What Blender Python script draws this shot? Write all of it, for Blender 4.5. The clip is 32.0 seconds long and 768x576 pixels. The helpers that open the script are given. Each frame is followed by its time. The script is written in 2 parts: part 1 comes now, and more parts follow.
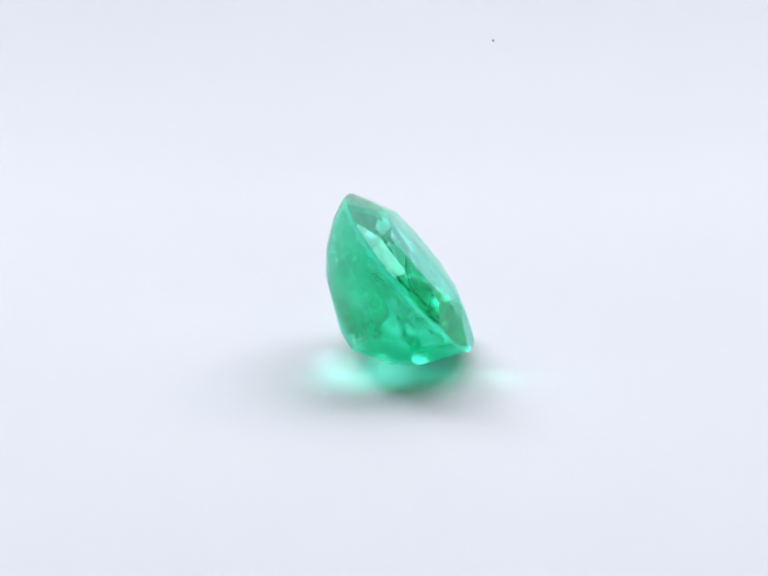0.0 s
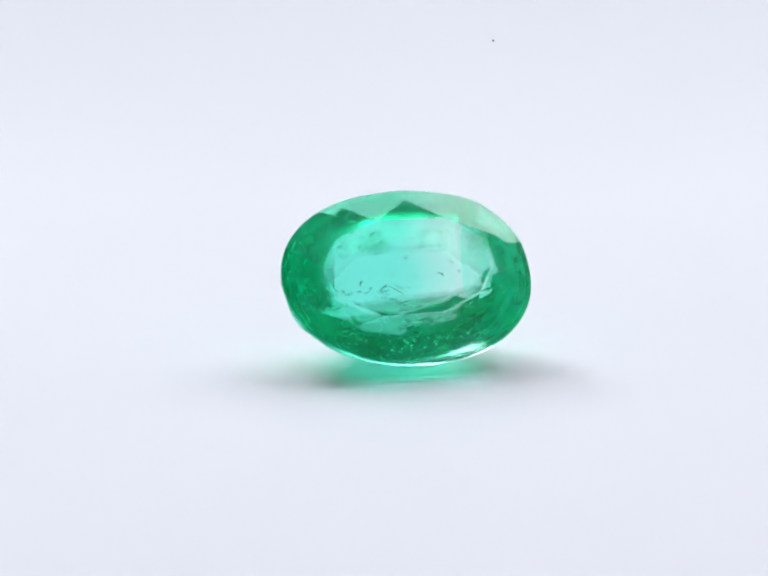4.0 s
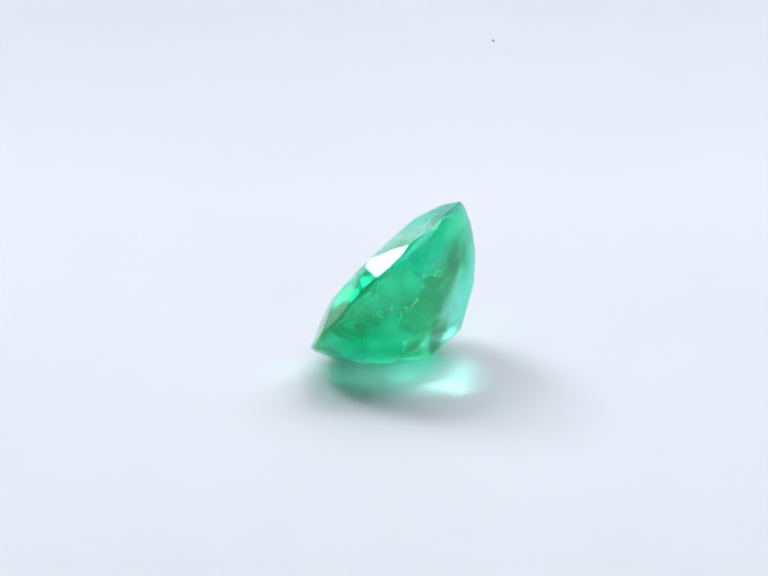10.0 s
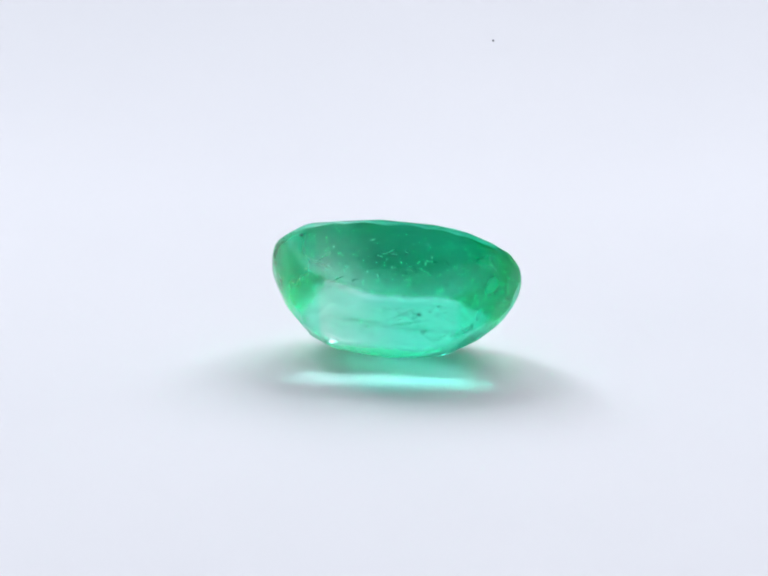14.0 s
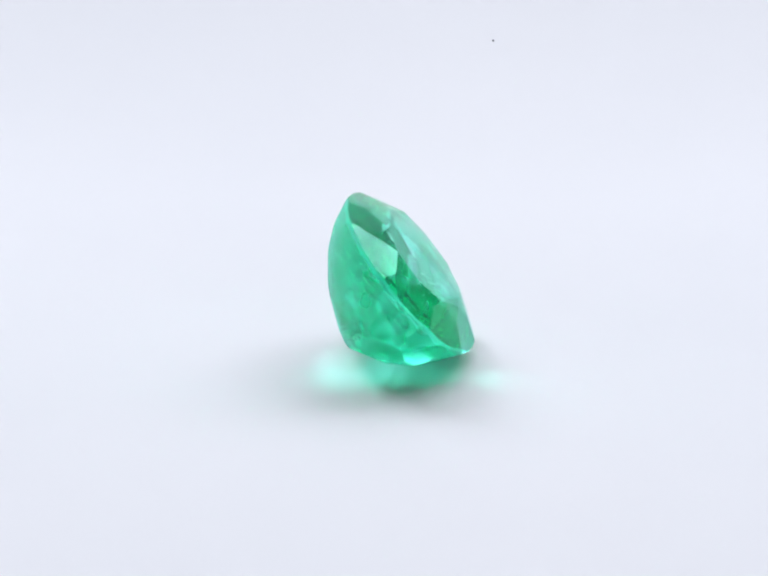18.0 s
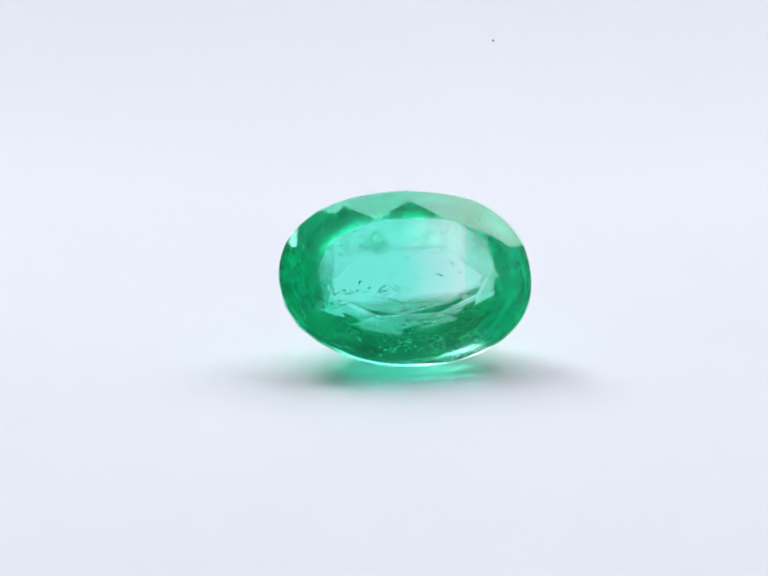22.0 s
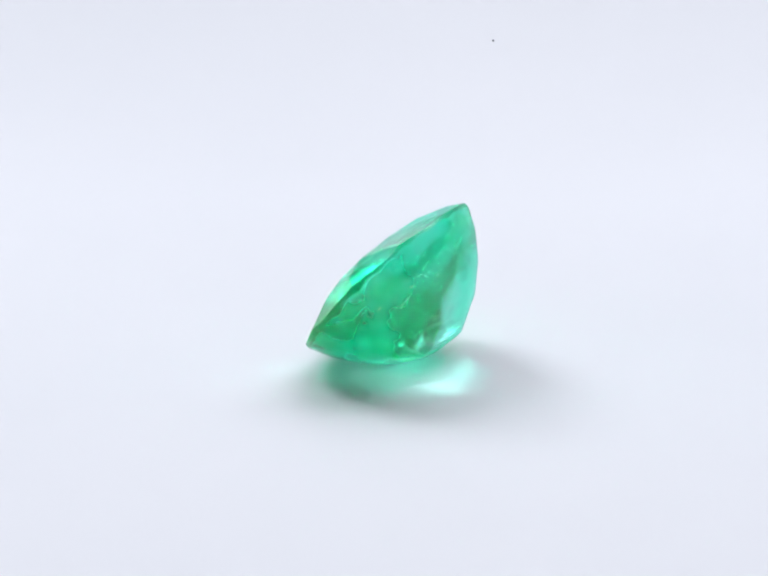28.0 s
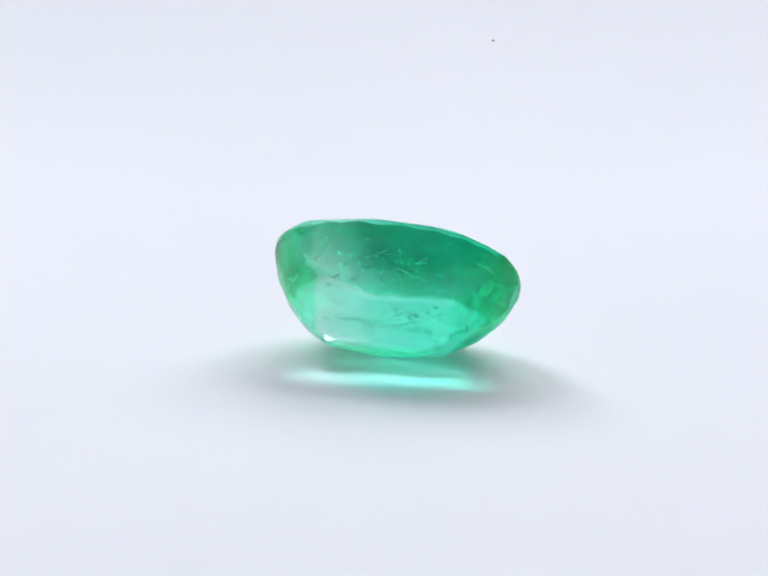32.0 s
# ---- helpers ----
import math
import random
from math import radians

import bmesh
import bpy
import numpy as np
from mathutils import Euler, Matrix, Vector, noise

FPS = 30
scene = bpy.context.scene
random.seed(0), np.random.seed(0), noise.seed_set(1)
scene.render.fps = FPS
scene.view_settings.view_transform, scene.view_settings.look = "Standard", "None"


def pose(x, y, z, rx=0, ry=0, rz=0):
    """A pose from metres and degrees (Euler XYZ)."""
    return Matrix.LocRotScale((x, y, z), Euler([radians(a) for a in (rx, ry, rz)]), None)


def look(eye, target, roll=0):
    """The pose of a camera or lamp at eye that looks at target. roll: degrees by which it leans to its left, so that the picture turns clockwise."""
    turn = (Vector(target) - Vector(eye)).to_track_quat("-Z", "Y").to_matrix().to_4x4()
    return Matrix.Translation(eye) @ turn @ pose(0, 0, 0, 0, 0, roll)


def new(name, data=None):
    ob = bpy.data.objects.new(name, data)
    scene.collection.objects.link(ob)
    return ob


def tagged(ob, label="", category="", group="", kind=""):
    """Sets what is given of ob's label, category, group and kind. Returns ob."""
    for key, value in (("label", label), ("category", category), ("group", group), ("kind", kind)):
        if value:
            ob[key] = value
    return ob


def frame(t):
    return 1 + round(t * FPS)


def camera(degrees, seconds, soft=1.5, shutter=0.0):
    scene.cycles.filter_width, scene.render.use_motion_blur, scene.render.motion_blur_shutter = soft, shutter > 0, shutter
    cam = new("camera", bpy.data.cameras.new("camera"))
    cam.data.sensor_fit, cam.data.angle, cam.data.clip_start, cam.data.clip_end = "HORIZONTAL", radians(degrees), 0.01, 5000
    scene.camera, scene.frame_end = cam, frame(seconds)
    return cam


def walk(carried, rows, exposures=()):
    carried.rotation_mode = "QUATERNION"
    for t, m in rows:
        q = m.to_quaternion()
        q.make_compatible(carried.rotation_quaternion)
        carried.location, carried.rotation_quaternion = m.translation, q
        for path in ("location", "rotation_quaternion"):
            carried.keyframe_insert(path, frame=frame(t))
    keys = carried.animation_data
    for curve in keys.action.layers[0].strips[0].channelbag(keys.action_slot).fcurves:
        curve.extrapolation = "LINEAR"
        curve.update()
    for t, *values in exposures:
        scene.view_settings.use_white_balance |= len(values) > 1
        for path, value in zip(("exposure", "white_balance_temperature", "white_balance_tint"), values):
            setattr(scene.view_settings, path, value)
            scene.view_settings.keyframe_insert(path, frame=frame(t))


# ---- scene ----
# An oval green gemstone, nine millimetres long, turns on a white sheet in a dark booth.
U = 0.0045                      # half the length of the stone, in metres
ELEVATION, DISTANCE = 17.03, 62.9 * U
TARGET = Vector((-0.1226 * U, 0, 0.5796 * U))
cam = camera(5.564, 32.0, soft=2.2)
EYE = TARGET + Vector((0, -math.cos(radians(ELEVATION)), math.sin(radians(ELEVATION)))) * DISTANCE
walk(cam, [(0, look(EYE, TARGET)), (32.0, look(EYE, TARGET))])

# ---- light ----
world = bpy.data.worlds.new("world")
world.use_nodes = True
world.node_tree.nodes["Background"].inputs[0].default_value = (0.8, 0.85, 1.0, 1)
world.node_tree.nodes["Background"].inputs[1].default_value = 0.02
scene.world = world
scene.view_settings.exposure = 0.05
scene.cycles.max_bounces, scene.cycles.glossy_bounces, scene.cycles.transmission_bounces = 28, 24, 28
scene.cycles.transparent_max_bounces = 32
scene.cycles.blur_glossy = 0.0      # light that the stone gathers on the sheet stays crisp


def panel(name, eye, target, sx, sy, watts, colour):
    lamp = bpy.data.lights.new(name, "AREA")
    lamp.shape, lamp.size, lamp.size_y = "RECTANGLE", sx, sy
    lamp.energy, lamp.color = watts, colour
    ob = new(name, lamp)
    ob.matrix_world = look(eye, target)
    return ob


def seen_at(turn, rise, away=0.6):
    """A place as seen from the stone: degrees from straight back towards the east, degrees up, metres away."""
    return (away * math.cos(radians(rise)) * math.sin(radians(turn)), away * math.cos(radians(rise)) * math.cos(radians(turn)), away * math.sin(radians(rise)))


# two soft boxes behind the stone: a small bright one to the west, a wide dimmer one to the east
panel("soft_box_west", seen_at(-35, 41.5), (0, 0, 0), 0.20, 0.28, 1.95, (0.84, 0.90, 1.0))
panel("soft_box_east", seen_at(25, 46), (0, 0, 0), 0.66, 0.34, 3.1, (0.88, 0.89, 1.0))


# ---- materials ----
def material(name):
    m = bpy.data.materials.new(name)
    m.use_nodes = True
    t = m.node_tree
    return m, t, t.nodes["Principled BSDF"], t.nodes["Material Output"]


def mixed_noise(t, scale, low, high, detail=4.0):
    """A colour that wanders between two values at one size."""
    coord = t.nodes.new("ShaderNodeTexCoord")
    tex = t.nodes.new("ShaderNodeTexNoise")
    tex.inputs["Scale"].default_value, tex.inputs["Detail"].default_value = scale, detail
    ramp = t.nodes.new("ShaderNodeValToRGB")
    ramp.color_ramp.elements[0].position, ramp.color_ramp.elements[1].position = 0.32, 0.68
    ramp.color_ramp.elements[0].color, ramp.color_ramp.elements[1].color = (*low, 1), (*high, 1)
    t.links.new(coord.outputs["Object"], tex.inputs["Vector"])
    t.links.new(tex.outputs["Fac"], ramp.inputs["Fac"])
    return tex, ramp


def sheet_material(name, low, high, rough=0.75):
    m, t, b, _ = material(name)
    tex, ramp = mixed_noise(t, 22.0, low, high)
    t.links.new(ramp.outputs["Color"], b.inputs["Base Color"])
    fine = t.nodes.new("ShaderNodeTexNoise")
    fine.inputs["Scale"].default_value, fine.inputs["Detail"].default_value = 2600.0, 3.0
    bump = t.nodes.new("ShaderNodeBump")
    bump.inputs["Strength"].default_value, bump.inputs["Distance"].default_value = 0.04, 0.00005
    t.links.new(t.nodes["Texture Coordinate"].outputs["Object"], fine.inputs["Vector"])
    t.links.new(fine.outputs["Fac"], bump.inputs["Height"])
    t.links.new(bump.outputs["Normal"], b.inputs["Normal"])
    b.inputs["Roughness"].default_value = rough
    b.inputs["Specular IOR Level"].default_value = 0.25
    return m


def gem_material(name, rough, waves=0.10, wave_size=900.0):
    m, t, b, out = material(name)
    t.nodes.remove(b)
    glass = t.nodes.new("ShaderNodeBsdfGlass")
    glass.inputs["IOR"].default_value = 1.58
    glass.inputs["Roughness"].default_value = rough
    tex, ramp = mixed_noise(t, 420.0, (0.42, 0.98, 0.85), (0.51, 0.995, 0.92))
    # the crystal is paler towards one end
    axes = t.nodes.new("ShaderNodeSeparateXYZ")
    warp = t.nodes.new("ShaderNodeMath")
    warp.operation = "MULTIPLY_ADD"
    warp.inputs[1].default_value = 0.0022
    span = t.nodes.new("ShaderNodeMapRange")
    span.inputs["From Min"].default_value, span.inputs["From Max"].default_value = 0.0011, 0.0036
    pale = t.nodes.new("ShaderNodeMix")
    pale.data_type = "RGBA"
    pale.inputs["B"].default_value = (0.88, 0.99, 0.955, 1)
    t.links.new(t.nodes["Texture Coordinate"].outputs["Object"], axes.inputs[0])
    t.links.new(tex.outputs["Fac"], warp.inputs[0])
    t.links.new(axes.outputs["X"], warp.inputs[2])
    t.links.new(warp.outputs[0], span.inputs["Value"])
    t.links.new(span.outputs["Result"], pale.inputs["Factor"])
    t.links.new(ramp.outputs["Color"], pale.inputs["A"])
    t.links.new(pale.outputs["Result"], glass.inputs["Color"])
    wave = t.nodes.new("ShaderNodeTexNoise")
    wave.inputs["Scale"].default_value, wave.inputs["Detail"].default_value = wave_size, 3.0
    bump = t.nodes.new("ShaderNodeBump")
    bump.inputs["Strength"].default_value, bump.inputs["Distance"].default_value = waves, 0.00004
    t.links.new(t.nodes["Texture Coordinate"].outputs["Object"], wave.inputs["Vector"])
    t.links.new(wave.outputs["Fac"], bump.inputs["Height"])
    t.links.new(bump.outputs["Normal"], glass.inputs["Normal"])
    t.links.new(glass.outputs["BSDF"], out.inputs["Surface"])
    return m


def veil_material(name, colour, most, scale, low=0.46, high=0.74, through_share=0.5):
    """Flecks of thin film with clear stone between them: a healed crack, a cloud, a veil that damps light."""
    m, t, b, out = material(name)
    t.nodes.remove(b)
    tex, ramp = mixed_noise(t, scale, (0, 0, 0), (most, most, most), 6.0)
    ramp.color_ramp.elements[0].position, ramp.color_ramp.elements[1].position = low, high
    film = t.nodes.new("ShaderNodeBsdfDiffuse")
    film.inputs["Color"].default_value = (*colour, 1)
    thin = t.nodes.new("ShaderNodeBsdfTranslucent")
    thin.inputs["Color"].default_value = (*colour, 1)
    half = t.nodes.new("ShaderNodeMixShader")
    half.inputs[0].default_value = through_share
    clear = t.nodes.new("ShaderNodeBsdfTransparent")
    both = t.nodes.new("ShaderNodeMixShader")
    t.links.new(film.outputs[0], half.inputs[1])
    t.links.new(thin.outputs[0], half.inputs[2])
    t.links.new(ramp.outputs["Color"], both.inputs[0])
    t.links.new(clear.outputs[0], both.inputs[1])
    t.links.new(half.outputs[0], both.inputs[2])
    t.links.new(both.outputs[0], out.inputs["Surface"])
    return m


def depth_tint_material(name, deep, light):
    """A clear tinted sheet, added in place of the light lost on long ways through the crystal."""
    m, t, b, out = material(name)
    t.nodes.remove(b)
    tex, ramp = mixed_noise(t, 500.0, deep, light)
    tint = t.nodes.new("ShaderNodeBsdfTransparent")
    t.links.new(ramp.outputs["Color"], tint.inputs["Color"])
    t.links.new(tint.outputs[0], out.inputs["Surface"])
    return m


def film_material(name, deep, light, least, most, scale, centre, side, thinnest=0.22, streak=1.0, clear_tint=(0.50, 0.92, 0.80), cover=(0.35, 0.65), through_share=0.5, fade=(-0.35, 0.40)):
    """A thin film in the crystal, for fine inclusions, painted rim shade and added glow: its colour and density wander,
    and it thins out along one way through the stone, between the two places of fade, in half lengths."""
    m, t, b, out = material(name)
    t.nodes.remove(b)
    tex, ramp = mixed_noise(t, scale * 1.4, deep, light, 3.0)
    tex.inputs["Distortion"].default_value = 0.6
    thick = t.nodes.new("ShaderNodeTexNoise")
    thick.inputs["Scale"].default_value, thick.inputs["Detail"].default_value = scale, 3.5
    drawn = t.nodes.new("ShaderNodeMapping")        # drawn out along the stone's length
    drawn.inputs["Scale"].default_value = (1 / streak, 1, 1)
    t.links.new(t.nodes["Texture Coordinate"].outputs["Object"], drawn.inputs["Vector"])
    t.links.new(drawn.outputs["Vector"], tex.inputs["Vector"])
    t.links.new(drawn.outputs["Vector"], thick.inputs["Vector"])
    span = t.nodes.new("ShaderNodeMapRange")
    span.inputs["From Min"].default_value, span.inputs["From Max"].default_value = cover
    span.inputs["To Min"].default_value, span.inputs["To Max"].default_value = least, most
    t.links.new(thick.outputs["Fac"], span.inputs["Value"])
    away, along = t.nodes.new("ShaderNodeVectorMath"), t.nodes.new("ShaderNodeVectorMath")
    away.operation, along.operation = "SUBTRACT", "DOT_PRODUCT"
    away.inputs[1].default_value, along.inputs[1].default_value = centre, side
    thins = t.nodes.new("ShaderNodeMapRange")
    thins.inputs["From Min"].default_value, thins.inputs["From Max"].default_value = fade[0] * U, fade[1] * U
    thins.inputs["To Min"].default_value, thins.inputs["To Max"].default_value = 1.0, thinnest
    dense = t.nodes.new("ShaderNodeMath")
    dense.operation = "MULTIPLY"
    t.links.new(t.nodes["Texture Coordinate"].outputs["Object"], away.inputs[0])
    t.links.new(away.outputs["Vector"], along.inputs[0])
    t.links.new(along.outputs["Value"], thins.inputs["Value"])
    t.links.new(span.outputs["Result"], dense.inputs[0])
    t.links.new(thins.outputs["Result"], dense.inputs[1])
    film = t.nodes.new("ShaderNodeBsdfDiffuse")
    thin = t.nodes.new("ShaderNodeBsdfTranslucent")
    clear = t.nodes.new("ShaderNodeBsdfTransparent")
    clear.inputs["Color"].default_value = (*clear_tint, 1)
    half, both = t.nodes.new("ShaderNodeMixShader"), t.nodes.new("ShaderNodeMixShader")
    half.inputs[0].default_value = through_share
    t.links.new(ramp.outputs["Color"], film.inputs["Color"])
    t.links.new(ramp.outputs["Color"], thin.inputs["Color"])
    t.links.new(film.outputs[0], half.inputs[1])
    t.links.new(thin.outputs[0], half.inputs[2])
    t.links.new(dense.outputs[0], both.inputs[0])
    t.links.new(clear.outputs[0], both.inputs[1])
    t.links.new(half.outputs[0], both.inputs[2])
    t.links.new(both.outputs[0], out.inputs["Surface"])
    return m


def solid_material(name, low, high, rough, scale=3000.0):
    m, t, b, _ = material(name)
    tex, ramp = mixed_noise(t, scale, low, high)
    t.links.new(ramp.outputs["Color"], b.inputs["Base Color"])
    b.inputs["Roughness"].default_value = rough
    return m


SHEET = sheet_material("white_sheet", (0.80, 0.805, 0.81), (0.84, 0.84, 0.84))
WHITEWASH = sheet_material("matt_white_board", (0.72, 0.72, 0.725), (0.80, 0.80, 0.805), 0.9)
FABRIC = sheet_material("dark_grey_fabric", (0.14, 0.14, 0.142), (0.19, 0.19, 0.192), 0.9)
POLISHED = gem_material("green_beryl_polished", 0.0, 0.03, 500.0)
FROSTED = gem_material("green_beryl_frosted", 0.25)
WORN = gem_material("green_beryl_worn", 0.16, 0.3, 1100.0)
CLOUD = veil_material("green_cloud", (0.06, 0.80, 0.46), 0.5, 600.0)
DAMPING = veil_material("damping_cloud", (0.07, 0.60, 0.38), 0.8, 900.0, 0.26, 0.72)
WHITE = veil_material("white_crack", (0.90, 0.95, 0.92), 0.6, 2200.0, 0.44, 0.66)
OLIVE = solid_material("olive_crumb", (0.10, 0.15, 0.07), (0.26, 0.32, 0.18), 0.6)
DEPTH_TINT = depth_tint_material("depth_tint", (0.60, 1.0, 0.92), (0.76, 1.0, 0.96))
SPECK = solid_material("dark_speck", (0.020, 0.065, 0.048), (0.05, 0.15, 0.10), 0.5)
PALE = solid_material("pale_crystal", (0.70, 0.86, 0.78), (0.85, 0.92, 0.88), 0.35)
DUST = solid_material("pale_dust", (0.48, 0.47, 0.49), (0.58, 0.57, 0.59), 0.9)
CRUMB = solid_material("rough_crumb", (0.10, 0.26, 0.18), (0.25, 0.48, 0.37), 0.55)


# ---- the booth ----
def part(name, bm, mat, parent=None, label=""):
    me = bpy.data.meshes.new(name)
    bm.to_mesh(me)
    bm.free()
    me.materials.append(mat)
    ob = new(name, me)
    ob.parent = parent
    if label:
        ob["label"] = label
    return ob


def slab(x0, y0, z0, x1, y1, z1):
    bm = bmesh.new()
    bmesh.ops.create_cube(bm, size=1.0)
    bmesh.ops.scale(bm, vec=(x1 - x0, y1 - y0, z1 - z0), verts=bm.verts)
    bmesh.ops.translate(bm, vec=((x0 + x1) / 2, (y0 + y1) / 2, (z0 + z1) / 2), verts=bm.verts)
    return bm


BEND, BEND_RADIUS, BEND_ANGLE, STEEP = 0.020, 0.13, 13.0, 0.46      # where the sheet starts to rise, and where it turns up


def sheet_height(y):
    """The sheet lies flat round the stone, rises gently behind it and sweeps up at the back."""
    end = BEND + BEND_RADIUS * math.sin(radians(BEND_ANGLE))
    if y <= BEND:
        return 0.0
    if y <= end:
        return BEND_RADIUS - math.sqrt(BEND_RADIUS ** 2 - (y - BEND) ** 2)
    return BEND_RADIUS * (1 - math.cos(radians(BEND_ANGLE))) + (y - end) * math.tan(radians(BEND_ANGLE))


def sweep_sheet():
    bm = bmesh.new()
    line = [(y, 0.0) for y in (-0.5, -0.2, -0.1, 0.0)]
    line += [(BEND + 0.0292 * k / 16, sheet_height(BEND + 0.0292 * k / 16)) for k in range(17)]
    line += [(y, sheet_height(y)) for y in (0.08, 0.15, 0.3, STEEP)]
    for k in range(1, 13):
        a = radians(BEND_ANGLE + (90 - BEND_ANGLE) * k / 12)
        r = (0.64 - STEEP) / (1 - math.sin(radians(BEND_ANGLE)))
        line.append((STEEP + r * (math.sin(a) - math.sin(radians(BEND_ANGLE))), sheet_height(STEEP) + r * (math.cos(radians(BEND_ANGLE)) - math.cos(a))))
    line.append((0.64, 0.72))
    rows = []
    for d in (0.0, -0.0006):
        rows.append([[bm.verts.new((x, y + (-d if z > 0.15 else 0), z + (d if z <= 0.15 else 0))) for y, z in line] for x in (-0.53, 0.53)])
    for top, sign in ((rows[0], 1), (rows[1], -1)):
        for i in range(len(line) - 1):
            f = (top[0][i], top[1][i], top[1][i + 1], top[0][i + 1])
            bm.faces.new(f if sign > 0 else f[::-1])
    for f in bm.faces:
        f.smooth = True
    return bm


tagged(part("ground", sweep_sheet(), SHEET), "seamless white sheet that curves up behind the stone", "backdrop", kind="structure")
for name, box in (("wall_west", (-0.55, -0.52, -0.01, -0.54, 0.68, 0.75)), ("wall_east", (0.54, -0.52, -0.01, 0.55, 0.68, 0.75)),
                  ("wall_north", (-0.54, 0.67, -0.01, 0.54, 0.68, 0.75)), ("wall_south", (-0.54, -0.52, -0.01, 0.54, -0.51, 0.75)),
                  ("ceiling", (-0.55, -0.52, 0.75, 0.55, 0.68, 0.76)), ("floor", (-0.55, -0.52, -0.02, 0.55, 0.68, -0.01))):
    # the ceiling is an unseen white reflector, added to fill the stone's shadow
    board = name == "ceiling"
    tagged(part(name, slab(*box), WHITEWASH if board else FABRIC), "unseen matt white board over the booth, added to fill the shadows" if board else "plain dark grey fabric panel that closes the booth", name.split("_")[0], kind="structure")

# ---- the stone ----
TILT, SPIN, PHASE, TURN = 48.30, 3.49, 1.36, 20.312      # degrees; TURN is degrees a second
CROWN, GIRDLE, WAIST, KEEL = 0.165, 0.012, 0.4257, 0.7065   # heights over and under the girdle's middle
WIDTH = 0.749
LEANED = pose(0, 0, 0, 0, -0.05, 0) @ pose(0, 0, 0, TILT, 0, 0) @ pose(0, 0, 0, 0, 0, SPIN)


def girdle_point(d):
    a = radians(d)
    c, s = math.cos(a), math.sin(a)
    k = 1 + 0.0156 * c - 0.0275 * s - 0.0064 * math.cos(3 * a) - 0.0279 * math.sin(2 * a)
    for middle, spread, more in ((38, 26, 0.026), (279, 31, 0.026)):        # where the girdle bulges
        k += more * math.exp(-((d % 360 - middle) / spread) ** 2)
    return Vector((k * math.copysign(abs(c) ** 0.919, c), k * WIDTH * math.copysign(abs(s) ** 0.919, s), 0))


def outward(d):
    a = radians(d)
    return Vector((math.cos(a), math.sin(a) / WIDTH, 0)).normalized()


RIM = [girdle_point(d * 2.5) for d in range(144)]


def reach_rim(n):
    return max(n.dot(v) for v in RIM)


def reach(n, a, b, sx, sy):
    return math.hypot(a * n.x, b * n.y) + n.x * sx + n.y * sy


def cut(bm, co, no):
    got = bmesh.ops.bisect_plane(bm, geom=bm.verts[:] + bm.edges[:] + bm.faces[:], dist=1e-5, plane_co=co, plane_no=no, clear_outer=True)
    edges = [e for e in got["geom_cut"] if isinstance(e, bmesh.types.BMEdge)]
    if len(edges) > 2:
        bmesh.ops.edgenet_fill(bm, edges=edges)


# the table's corners, and the tips of the star facets between each corner and the next
TABLE = ((0.685, 0.213), (0.378, 0.378), (-0.153, 0.422), (-0.51, 0.32), (-0.70, 0.074), (-0.60, -0.20), (-0.28, -0.405), (0.21, -0.43), (0.53, -0.30), (0.70, -0.05))
TIPS = ((0.605, 0.45, 0.088), (0.081, 0.579, 0.087), (-0.46, 0.539, 0.10), (-0.825, 0.282, 0.10), (-0.79, -0.10, 0.115), (-0.52, -0.43, 0.115),
        (-0.045, -0.575, 0.112), (0.455, -0.51, 0.115), (0.755, -0.26, 0.118), (0.85, 0.115, 0.112))
CORNERS = [math.degrees(math.atan2(y / WIDTH, x)) % 360 for x, y in TABLE]   # azimuths


WAIST_OVAL = (0.7735, 0.5179, 0.0206, -0.0443)
KEEL_OVAL = (0.355, 0.05, 0.08, -0.068)


def profile(n, f):
    """Reach and height of the pavilion towards n, from the girdle at 0 to the keel at 1, and the way on."""
    p0, p1, p2 = Vector((reach_rim(n), -GIRDLE)), Vector((reach(n, *WAIST_OVAL), -WAIST)), Vector((reach(n, *KEEL_OVAL), -KEEL))
    ctrl = p1 * 2 - (p0 + p2) / 2
    return p0 * (1 - f) ** 2 + ctrl * 2 * f * (1 - f) + p2 * f * f, (ctrl - p0) * (1 - f) + (p2 - ctrl) * f


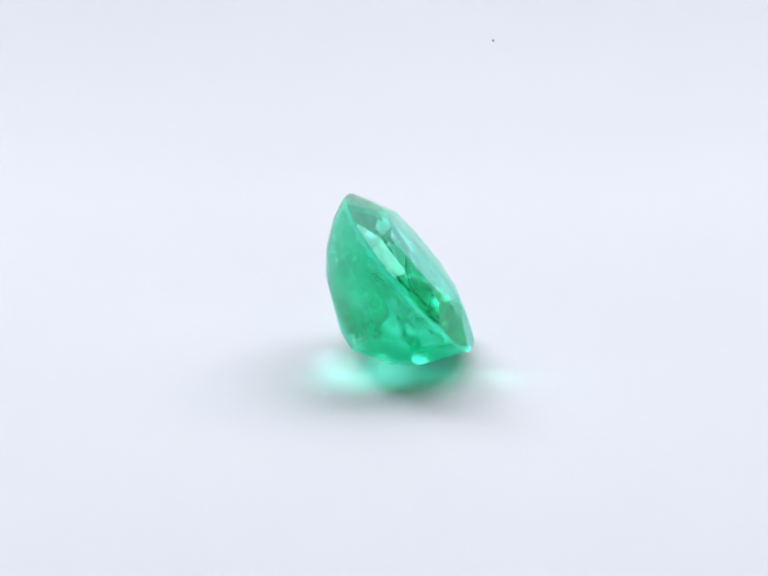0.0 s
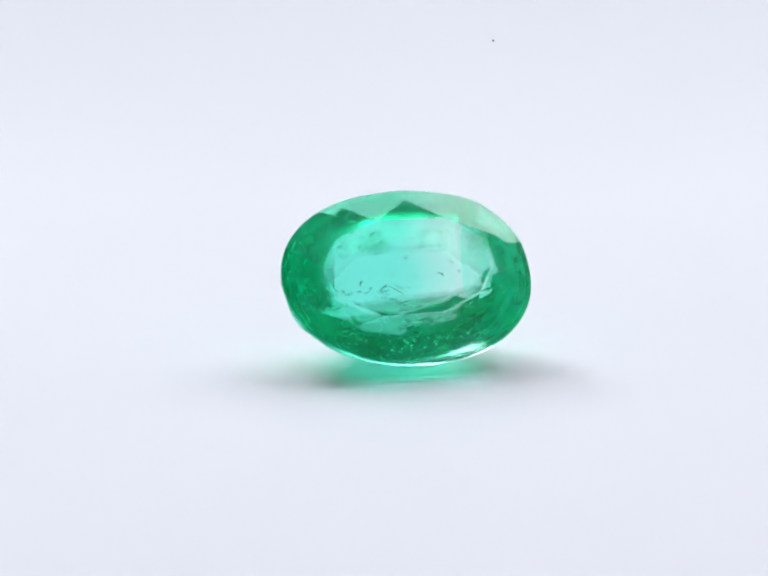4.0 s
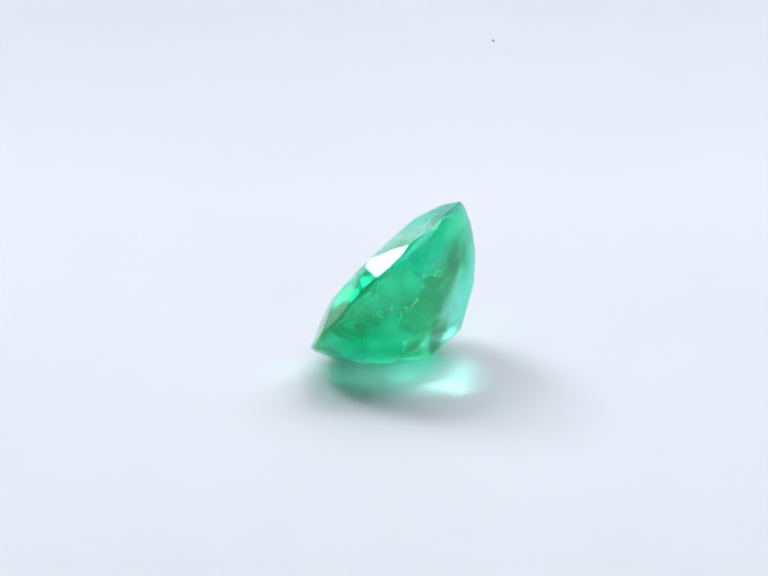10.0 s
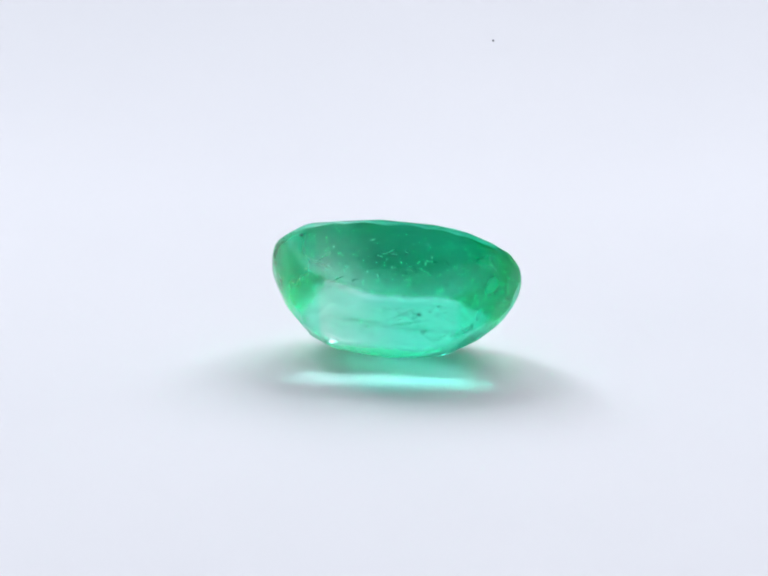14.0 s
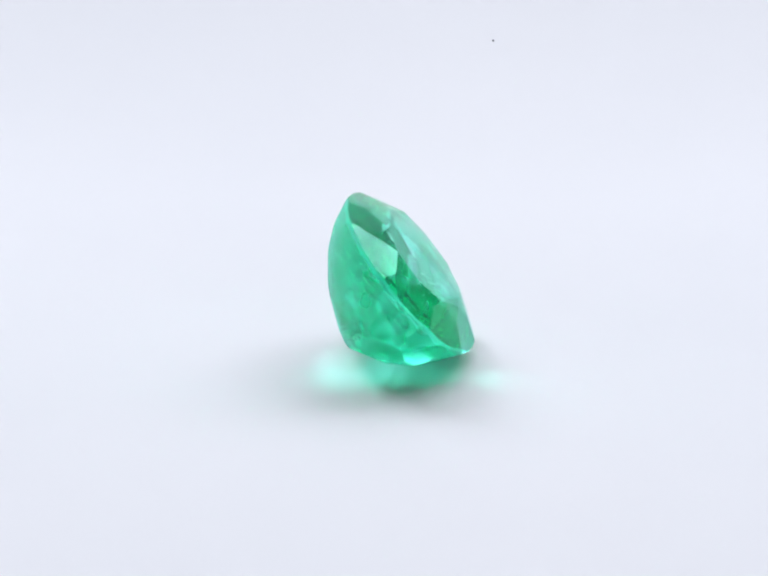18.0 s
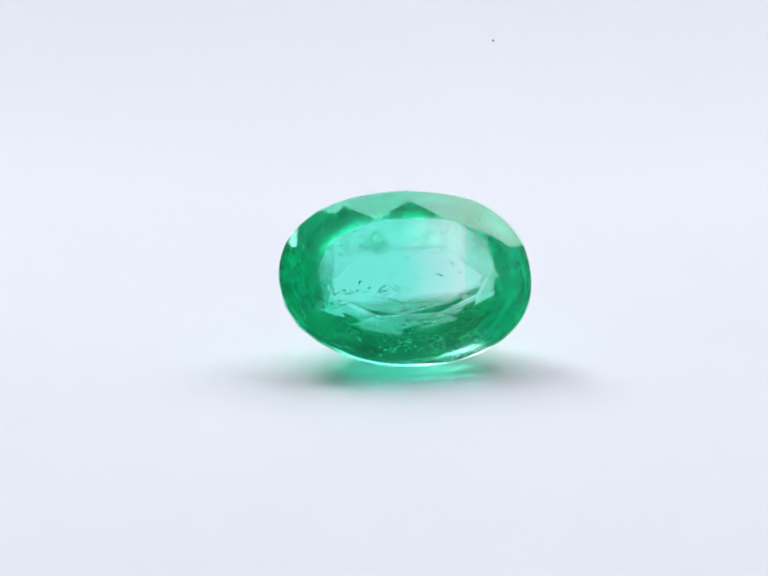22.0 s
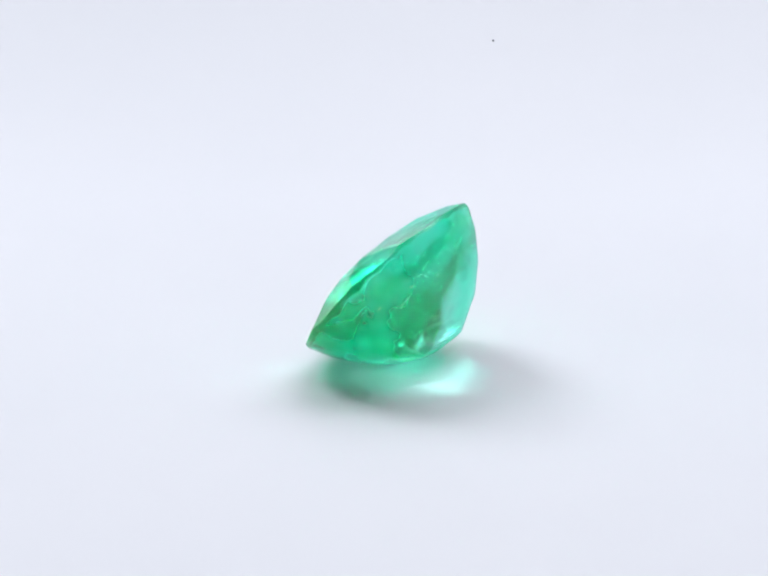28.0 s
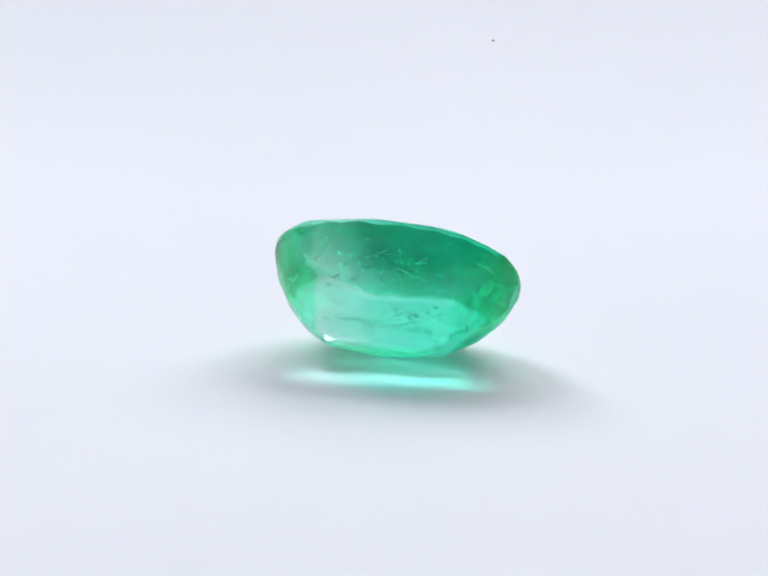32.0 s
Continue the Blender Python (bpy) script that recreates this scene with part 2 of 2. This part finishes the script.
def stone_mesh():
    bm = bmesh.new()
    count = 96
    rim = [girdle_point(360 * i / count) for i in range(count)]
    low = [bm.verts.new((v.x, v.y, -0.75)) for v in rim]
    top = [bm.verts.new((v.x, v.y, CROWN)) for v in rim]
    bm.faces.new(top)
    bm.faces.new(low[::-1])
    for i in range(count):
        j = (i + 1) % count
        bm.faces.new((low[i], low[j], top[j], top[i]))
    table = [Vector((x, y, CROWN)) for x, y in TABLE]
    tips = [Vector(v) for v in TIPS]
    planes = []
    for i, (a, tip) in enumerate(zip(table, tips)):
        b, before = table[(i + 1) % len(table)], tips[i - 1]
        planes.append((a, (b - a).cross(tip - a)))                  # star
        no = (before - a).cross(tip - a)                            # kite
        flat = Vector((no.x, no.y, 0))
        no.z = max(no.z, flat.length * (reach_rim(flat.normalized()) - flat.normalized().dot(a)) / (CROWN + 0.002))
        planes.append((a, no))
        aim = math.degrees(math.atan2(tip.y / WIDTH, tip.x))
        for turn in (-11, 11):                                      # the pair along the girdle
            n = outward(aim + turn)
            rim = n * reach_rim(n) + Vector((0, 0, 0.015))
            n.z = min(n.dot(rim - v) / (v.z - rim.z) for v in [tip, *table])     # steep enough to spare the tip and the table
            planes.append((rim, n))
    planes = [(co, no if no.z > 0 else -no) for co, no in planes]
    # rows of the pavilion, each touching one round profile from the girdle over the waist to the keel
    for row, (f, count) in enumerate(((0.07, 24), (0.30, 22), (0.52, 18), (0.80, 11))):
        for i in range(count):
            d = 360 * (i + 0.5 * (row % 2)) / count + 4
            n = outward(d)
            at, way = profile(n, f)
            planes.append((n * at.x + Vector((0, 0, at.y)), Vector((n.x, n.y, -way.x / way.y))))
    for d in range(215, 350, 10):                                   # the belly starts flatter along one long side
        n = outward(d)
        planes.append((n * (reach_rim(n) + 0.009) + Vector((0, 0, -GIRDLE)), Vector((n.x, n.y, -0.46))))
    planes.append((Vector((0, 0, -KEEL)), Vector((0, 0, -1))))
    for co, no in planes:
        cut(bm, co, no)
    # a chip at one end of the pavilion
    n = outward(198)
    at, way = profile(n, 0.60)
    chip = Vector((n.x, n.y, -way.x / way.y)).normalized()
    cut(bm, n * at.x + Vector((0, 0, at.y)) - chip * 0.030, chip)
    bmesh.ops.remove_doubles(bm, verts=bm.verts, dist=0.002)
    bmesh.ops.recalc_face_normals(bm, faces=bm.faces)
    for f in bm.faces:                          # the girdle is ground round and dull; crown and pavilion are flat facets
        f.material_index = 2 if abs(f.normal.z) < 0.02 else (0 if f.normal.z > 0 else 1)
        if f.normal.dot(chip) > 0.9995 or f.normal.z < -0.97:       # the chip, and the rubbed keel
            f.material_index = 2
        f.smooth = f.material_index > 0
    for e in bm.edges:
        e.smooth = all(f.smooth for f in e.link_faces) and len({f.material_index for f in e.link_faces}) == 1 and e.calc_face_angle(0) < radians(17)
    bm.transform(LEANED)
    drop = min(v.co.z for v in bm.verts)
    home = Matrix.Translation((0.0236, -0.0675, -drop))
    bm.transform(home)
    bm.transform(Matrix.Scale(U, 4))
    bmesh.ops.triangulate(bm, faces=[f for f in bm.faces if len(f.verts) > 20])
    return bm, Matrix.Scale(U, 4) @ home @ LEANED


bm, IN_STONE = stone_mesh()
stone = tagged(part("emerald", bm, POLISHED), "clear green oval faceted emerald leaning on a white sheet", "gemstone")
stone.data.materials.append(WORN)
stone.data.materials.append(FROSTED)

# ---- what lies in the stone: places are in half lengths, over the girdle's middle ----
rng = random.Random(7)


def sliver(length, wide, bend, thick):
    """A thin bent flake."""
    bm = bmesh.new()
    rings = []
    for i in range(6):
        f = i / 5 - 0.5
        w = wide * (0.25 + 0.75 * math.cos(f * 2.9)) * rng.uniform(0.7, 1.2)
        c = Vector((f * length, bend * (1 - 4 * f * f), rng.uniform(-0.2, 0.2) * wide))
        rings.append([bm.verts.new(c + Vector((0, w * math.cos(a), thick * math.sin(a)))) for a in (0.3, 1.9, 3.5, 5.0)])
    for a, b in zip(rings, rings[1:]):
        for k in range(4):
            bm.faces.new((a[k], a[(k + 1) % 4], b[(k + 1) % 4], b[k]))
    bm.faces.new(rings[0][::-1])
    bm.faces.new(rings[-1])
    return bm


def crumb(size):
    bm = bmesh.new()
    bmesh.ops.create_icosphere(bm, subdivisions=1, radius=size)
    for v in bm.verts:
        v.co *= rng.uniform(0.55, 1.25)
    return bm


def veil(a, b, c, bulge, count=9, rough=0.018):
    """A sheet with an uneven edge, spanned by two ways from a corner, bulged along its normal."""
    bm = bmesh.new()
    a, b, c = Vector(a), Vector(b), Vector(c)
    up = b.cross(c).normalized()
    grid = []
    for i in range(count):
        line = []
        for j in range(count):
            u, v = i / (count - 1), j / (count - 1)
            p = a + b * u + c * v + up * bulge * math.sin(u * 3.1) * math.sin(v * 3.1)
            p += Vector([rng.uniform(-rough, rough) for _ in range(3)])
            line.append(bm.verts.new(p))
        grid.append(line)
    for i in range(count - 1):
        for j in range(count - 1):
            corner = (i in (0, count - 2)) and (j in (0, count - 2))
            if not corner:
                f = bm.faces.new((grid[i][j], grid[i + 1][j], grid[i + 1][j + 1], grid[i][j + 1]))
                f.smooth = True
    return bm


def mesh_of(name, bm, mat):
    bm.transform(Matrix.Scale(U, 4))
    me = bpy.data.meshes.new(name)
    bm.to_mesh(me)
    bm.free()
    me.materials.append(mat)
    return me


STONE_TURN = IN_STONE.to_quaternion().to_matrix().to_4x4()


def inside(name, me, place, turn, size=1.0):
    ob = new(name, me)
    ob.parent = stone
    ob.matrix_local = Matrix.Translation(IN_STONE @ Vector(place)) @ STONE_TURN @ turn @ Matrix.Scale(size, 4)
    return ob


def sheet_inside(name, bm, mat):
    """A sheet drawn in the stone's own measures."""
    bm.transform(IN_STONE)
    return part(name, bm, mat, stone)


SLIVERS = [mesh_of("inclusion", sliver(0.046, 0.0062, bend, 0.0028), SPECK) for bend in (0.0, 0.008, 0.014, -0.01, 0.02)]
NEEDLES = [mesh_of("needle", sliver(0.20, 0.0035, 0.006, 0.0025), PALE) for _ in range(2)]
PINS = [mesh_of("pinpoint", crumb(0.007), PALE) for _ in range(3)]
CRUMBS = [mesh_of("rough_crumb", crumb(0.018), mat) for mat in (PALE, CRUMB, PALE, PALE)]

for x, y, z, turn, size in ((-0.335, 0.0, -0.25, 50, 1.1), (0.284, -0.06, -0.03, -35, 0.9), (-0.64, 0.14, -0.2, 60, 0.9), (-0.62, 0.18, -0.2, 100, 0.8),
                            (-0.45, 0.34, -0.22, 20, 1.0), (-0.455, 0.26, -0.24, 75, 0.9), (-0.41, 0.25, -0.24, 40, 0.7), (-0.17, 0.40, -0.2, 30, 1.2),
                            (-0.166, 0.225, -0.22, 15, 0.9), (-0.08, 0.03, -0.2, 0, 0.6), (-0.107, 0.32, -0.2, 50, 0.8), (0.144, 0.32, -0.18, -20, 0.7),
                            (-0.33, 0.42, -0.15, 10, 0.9), (-0.20, 0.36, -0.2, -40, 0.9), (0.26, -0.04, -0.03, 10, 0.6), (0.05, 0.15, -0.15, -30, 0.7),
                            (0.40, 0.06, -0.12, -45, 1.0), (0.45, -0.02, -0.12, -30, 0.8), (0.10, -0.02, -0.16, 20, 0.6), (0.33, 0.20, -0.1, -35, 0.9)):
    inside("inclusion", rng.choice(SLIVERS), (x, y, z), pose(0, 0, 0, rng.uniform(-50, 50), rng.uniform(-30, 30), turn), size)
for _ in range(34):
    inside("inclusion", rng.choice(SLIVERS), (rng.gauss(-0.19, 0.085), rng.gauss(-0.085, 0.04), rng.gauss(-0.25, 0.03)),
           pose(0, 0, 0, rng.uniform(-60, 60), rng.uniform(-40, 40), rng.uniform(0, 180)), rng.uniform(0.3, 0.75))
for k in range(7):
    inside("needle", rng.choice(NEEDLES), (-0.03 + 0.03 * rng.uniform(-2, 2), -0.16 + 0.02 * k - 0.05, -0.26 + rng.uniform(-0.03, 0.03)),
           pose(0, 0, 0, 0, rng.uniform(-10, 10), -32 + rng.uniform(-8, 8)), rng.uniform(0.4, 1.1))
for _ in range(40):
    a, r = rng.uniform(0, 360), rng.uniform(0.3, 0.86)
    inside("pinpoint", rng.choice(PINS), (r * math.cos(radians(a)), r * 0.7 * math.sin(radians(a)), rng.uniform(-0.22, -0.02)),
           pose(0, 0, 0, rng.uniform(0, 90), 0, rng.uniform(0, 90)), rng.uniform(0.4, 1.2))
for k in range(5):
    inside("needle", rng.choice(NEEDLES), (-0.12 - 0.04 * k, 0.30 + 0.03 * rng.uniform(-1, 1), -0.16 + rng.uniform(-0.03, 0.03)),
           pose(0, 0, 0, 0, rng.uniform(-10, 10), 30 + rng.uniform(-12, 12)), rng.uniform(0.3, 0.8))


def tint_section(x, lean):
    """The stone's own cross-section at x, a little smaller than the stone."""
    bm = bmesh.new()
    bm.from_mesh(stone.data)
    bm.transform(IN_STONE.inverted())
    got = bmesh.ops.bisect_plane(bm, geom=bm.verts[:] + bm.edges[:] + bm.faces[:], dist=1e-5, plane_co=(x, 0, -0.2), plane_no=(1, 0, lean))
    ring = {v for v in got["geom_cut"] if isinstance(v, bmesh.types.BMVert)}
    bmesh.ops.delete(bm, geom=[v for v in bm.verts if v not in ring], context="VERTS")
    bmesh.ops.delete(bm, geom=bm.faces[:], context="FACES_ONLY")
    bmesh.ops.edgenet_fill(bm, edges=bm.edges[:])
    mid = sum((v.co for v in bm.verts), Vector()) / len(bm.verts)
    for v in bm.verts:
        v.co = mid + (v.co - mid) * 0.965
    return bm


def skin(first, last, low, high, shrink):
    """A film that follows the pavilion's own facets a little inside them, between two azimuths and two heights."""
    bm = bmesh.new()
    bm.from_mesh(stone.data)
    bm.transform(IN_STONE.inverted())
    drop = []
    for f in bm.faces:
        c = f.calc_center_median()
        turn = (math.degrees(math.atan2(c.y / WIDTH, c.x)) - first) % 360
        if not (turn < last - first and low < c.z < high):
            drop.append(f)
    bmesh.ops.delete(bm, geom=drop, context="FACES")
    mid = Vector((0, 0, -0.15))
    for v in bm.verts:
        v.co = mid + (v.co - mid) * shrink
    return bm


MIDDLE, SIDE = IN_STONE.translation, IN_STONE.to_3x3().col[1].normalized()
# darker green tint that paints the shade seen round the crown
RIM_SHADE = film_material("rim_shade", (0.006, 0.25, 0.09), (0.05, 0.75, 0.36), 0.0, 0.20, 620.0, MIDDLE, SIDE, 0.22, 1.6, (0.56, 0.91, 0.79), (0.45, 0.70))
MOSS_SKIN = film_material("moss_skin", (0.010, 0.34, 0.15), (0.05, 0.78, 0.42), 0.04, 0.55, 620.0, MIDDLE, SIDE, 0.0, 4.0, (1, 1, 1), (0.40, 0.64), 0.75, (-0.10, -0.03))
LENGTH = IN_STONE.to_3x3().col[0].normalized()
# milky films: haze, plus brightness added in place of light reflected inside the ends
MILKY_GLOWS = [film_material("milky_glow", (0.02, 0.74, 0.48), (0.12, 1.0, 0.86), least, most, 620.0, MIDDLE, way, 0.0, 1.0, (1, 1, 1), (0.34, 0.66), 0.85, fade)
         for least, most, way, fade in ((0.25, 0.80, LENGTH, (0.84, 0.25)), (0.15, 0.52, LENGTH, (-0.84, -0.25)), (0.0, 0.12, SIDE, (0.66, 0.20)))]
for first, last, low, high, mat in ((-82, 82, -0.60, -0.03, MILKY_GLOWS[0]), (98, 262, -0.60, -0.03, MILKY_GLOWS[1]), (0, 180, -0.60, -0.03, MILKY_GLOWS[2]), (180, 360, -0.74, -0.36, MOSS_SKIN)):
    sheet_inside("skin_film", skin(first, last, low, high, 0.95 if mat in MILKY_GLOWS[:2] else 0.93), mat)


def rim_shade_band(first, last, inner, depth):
    """A band of painted shade that follows the crown from the table's edge to the girdle, between two azimuths."""
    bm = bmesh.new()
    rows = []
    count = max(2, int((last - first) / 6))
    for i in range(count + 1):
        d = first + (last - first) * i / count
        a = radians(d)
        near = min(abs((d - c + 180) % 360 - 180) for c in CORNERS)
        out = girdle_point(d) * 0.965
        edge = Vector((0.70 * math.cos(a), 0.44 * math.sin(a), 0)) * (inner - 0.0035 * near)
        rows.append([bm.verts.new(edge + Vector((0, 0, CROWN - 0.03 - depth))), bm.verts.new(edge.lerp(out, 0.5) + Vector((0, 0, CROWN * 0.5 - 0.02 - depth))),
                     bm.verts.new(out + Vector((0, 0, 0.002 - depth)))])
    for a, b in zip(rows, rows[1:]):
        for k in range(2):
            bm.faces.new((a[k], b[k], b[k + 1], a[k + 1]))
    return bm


sheet_inside("rim_shade", rim_shade_band(0, 360, 1.03, 0.0), RIM_SHADE)
# added tint sheets across the stone, so that light along its length deepens
for x, lean in ((-0.76, 0.25), (-0.58, 0.12), (0.6, -0.15), (0.77, -0.25)):
    sheet_inside("depth_tint", tint_section(x, lean), DEPTH_TINT)
for a, b, c, bulge in (((-0.6, -0.42, -0.10), (1.2, 0.05, -0.02), (0.05, 0.22, -0.25), 0.04), ((-0.6, 0.42, -0.06), (1.2, 0.0, -0.03), (0.0, -0.16, -0.28), -0.04),
                       ((-0.78, -0.3, -0.06), (0.05, 0.6, -0.02), (0.22, -0.02, -0.30), 0.03),
                       ((0.80, -0.32, -0.06), (-0.02, 0.62, 0.0), (-0.24, 0.02, -0.28), -0.03), ((-0.3, 0.28, -0.28), (0.7, -0.05, 0.02), (0.02, 0.12, 0.2), 0.03)):
    sheet_inside("cloud_veil", veil(a, b, c, bulge), CLOUD)
# mottled veil added to damp the lamp light that comes through this end
sheet_inside("damping_cloud", veil((-0.80, -0.18, -0.04), (0.06, 0.58, 0.0), (0.22, 0.0, -0.10), 0.01, 12), DAMPING)
sheet_inside("feather", veil((0.14, -0.672, 0.012), (0.34, 0.075, 0.0), (0.02, 0.075, 0.030), 0.0, 12, 0.006), WHITE)
GREY = [mesh_of("grey_speck", crumb(0.009), mat) for mat in (CRUMB, OLIVE, OLIVE, PALE)]
for k in range(60):
    inside("grey_speck", GREY[k % 4], (rng.gauss(0.36, 0.075), rng.gauss(-0.26, 0.035), rng.uniform(-0.26, -0.14)), pose(0, 0, 0, rng.uniform(0, 90), rng.uniform(0, 90), 0), rng.uniform(0.25, 0.7))
# bright flakes under the lower crown
FLAKES = [mesh_of("bright_flake", sliver(0.05, 0.009, bend, 0.004), PALE) for bend in (0.012, -0.012, 0.02)]
for k in range(30):
    x, y, z = ((0.02, -0.47, 0.115), (-0.08, -0.50, 0.10), (-0.10, -0.60, 0.055), (-0.20, -0.65, 0.025), (0.10, -0.48, 0.11))[k % 5]
    inside("bright_flake", FLAKES[k % 3], (x + rng.gauss(0, 0.04), y + rng.gauss(0, 0.015), z - 0.012 - rng.uniform(0, 0.03)),
           pose(0, 0, 0, rng.uniform(-40, 40), rng.uniform(-30, 30), rng.uniform(-40, 40)), rng.uniform(0.2, 0.65))
# a knot of dark crystals near one corner of the table
for _ in range(8):
    inside("inclusion", rng.choice(SLIVERS), (rng.gauss(-0.28, 0.035), rng.gauss(-0.37, 0.025), rng.uniform(-0.06, 0.03)),
           pose(0, 0, 0, rng.uniform(-40, 40), rng.uniform(-30, 30), rng.uniform(0, 180)), rng.uniform(0.25, 0.50))
SIDES = [(IN_STONE.inverted() @ f.center, (IN_STONE.to_3x3().transposed() @ f.normal).normalized()) for f in stone.data.polygons]


def under_skin(p, depth):
    """The place itself, or the nearest one that lies that deep in the stone."""
    p = Vector(p)
    for _ in range(3):
        for centre, normal in SIDES:
            p -= normal * max(0.0, (p - centre).dot(normal) + depth)
    return p


# mossy and pale flecks close under the belly, drawn out along the stone, and a few round the crown
FLECKS = [mesh_of("feather_fleck", sliver(0.05, 0.0055, bend, 0.0025), PALE) for bend in (0.0, 0.004, 0.01, -0.006)]
MOSS = [mesh_of("moss_fleck", sliver(0.055, 0.006, bend, 0.003), mat) for bend, mat in ((0.0, CRUMB), (0.008, CRUMB), (-0.01, SPECK), (0.015, PALE))]
for k in range(125):
    kind, me = ("moss_fleck", MOSS[k % 4]) if k % 3 else ("feather_fleck", FLECKS[k % 4])
    if k % 10 < 7:
        n = outward(rng.uniform(200, 340))
        at, _ = profile(n, rng.uniform(0.55, 0.92))
        place = under_skin(n * at.x + Vector((0, 0, at.y)), rng.uniform(0.012, 0.06))
    else:
        a, r = radians(rng.uniform(180, 360)), rng.uniform(0.70, 0.88)
        place = (r * math.cos(a), r * 0.72 * math.sin(a), rng.uniform(-0.16, -0.01))
    inside(kind, me, place, pose(0, 0, 0, rng.uniform(-25, 25), rng.uniform(-25, 25), rng.gauss(0, 25)), rng.uniform(0.2, 0.65))
# streaks that lie level with the girdle, one bank at each end and one along the high side
STREAKS = [mesh_of("growth_streak", sliver(0.16, 0.006, bend, 0.003), mat) for bend, mat in ((0.010, CRUMB), (-0.012, CRUMB), (0.006, PALE), (0.016, CRUMB), (-0.006, SPECK))]
for k in range(45):
    d = (rng.gauss(12, 20), rng.gauss(172, 20), rng.gauss(85, 32))[k % 3]
    n = outward(d)
    at, _ = profile(n, rng.uniform(0.10, 0.48))
    inside("growth_streak", STREAKS[k % 5 if k % 3 < 2 else (0, 2, 3)[k // 3 % 3]], under_skin(n * (at.x - rng.uniform(0.02, 0.10)) + Vector((0, 0, at.y)), 0.045),
           pose(0, 0, 0, rng.uniform(-12, 12), rng.uniform(-10, 10), math.degrees(math.atan2(n.x, -n.y)) + rng.gauss(0, 12)), rng.uniform(0.25, 0.75 if k % 3 < 2 else 0.45))
# fibres along the keel
for k in range(34):
    inside("keel_fibre", STREAKS[(0, 2, 3, 4, 1)[k % 5]], under_skin((rng.uniform(-0.24, 0.42), rng.gauss(-0.15, 0.04), rng.uniform(-0.70, -0.62)), 0.022),
           pose(0, 0, 0, rng.uniform(-20, 20), rng.uniform(-4, 4), rng.gauss(0, 7)), rng.uniform(0.25, 0.65))
# glints painted as pale slivers, close under the high side and one end
GLINTS = [mesh_of("glint", sliver(0.09, 0.007, bend, 0.003), PALE) for bend in (0.0, 0.008, -0.012)]
for k, (x, y, z, turn) in enumerate(((0.76, 0.25, -0.35, 110), (0.79, 0.22, -0.33, 115), (0.74, 0.27, -0.34, 105), (0.88, 0.13, -0.24, 80), (0.70, 0.38, -0.29, 125),
                                     (0.05, 0.64, -0.25, 170), (-0.03, 0.64, -0.24, 15), (0.0, 0.65, -0.22, 160), (0.08, 0.63, -0.26, 30), (-0.13, 0.66, -0.22, 60),
                                     (0.62, 0.47, -0.27, 150), (0.55, 0.48, -0.30, 20), (0.20, 0.54, -0.37, 100), (-0.01, 0.56, -0.36, 90), (-0.05, 0.58, -0.33, 80))):
    inside("glint", GLINTS[k % 3], under_skin((x, y, z), 0.028), pose(0, 0, 0, rng.uniform(-30, 30), rng.uniform(-30, 30), turn), rng.uniform(0.45, 0.9) if k < 12 else 0.3)
# the worn patch at one end of the pavilion and along the keel
WEAR = [Vector(v) for v in ((-0.68, 0.04, -0.49), (-0.63, 0.03, -0.53), (-0.55, 0.02, -0.58), (-0.44, 0.03, -0.62), (-0.31, 0.03, -0.67), (-0.15, 0.02, -0.70), (0.03, 0.0, -0.705))]
for k in range(95):
    f = rng.random() ** 1.25 * 5.99
    i = int(f)
    p = WEAR[i].lerp(WEAR[i + 1], f - i) * 0.975 + Vector([rng.gauss(0, 0.014) for _ in range(3)])
    inside("rough_crumb", CRUMBS[k % 4], under_skin(p, 0.015), pose(0, 0, 0, rng.uniform(0, 90), rng.uniform(0, 90), 0), rng.uniform(0.2, 0.6) * (0.4 if f > 3.4 else 1.0))

# a grain of dust on the sheet behind the stone
bm = crumb(0.012)
for v in bm.verts:
    v.co.z *= 0.5
bm.transform(Matrix.Scale(U, 4))
low = min(v.co.z for v in bm.verts)
bm.transform(Matrix.Translation((0.00388, 0.03843, sheet_height(0.03843) - low)))
tagged(part("dust_speck", bm, DUST), "tiny pale grey dust speck on the white sheet", "dust")


def motions():
    rows = []
    for i in range(129):
        t = i * 0.25
        rows.append((t, pose(0, 0, 0, 0, 0, PHASE - TURN * (t - 22.3))))
    walk(stone, rows)


motions()
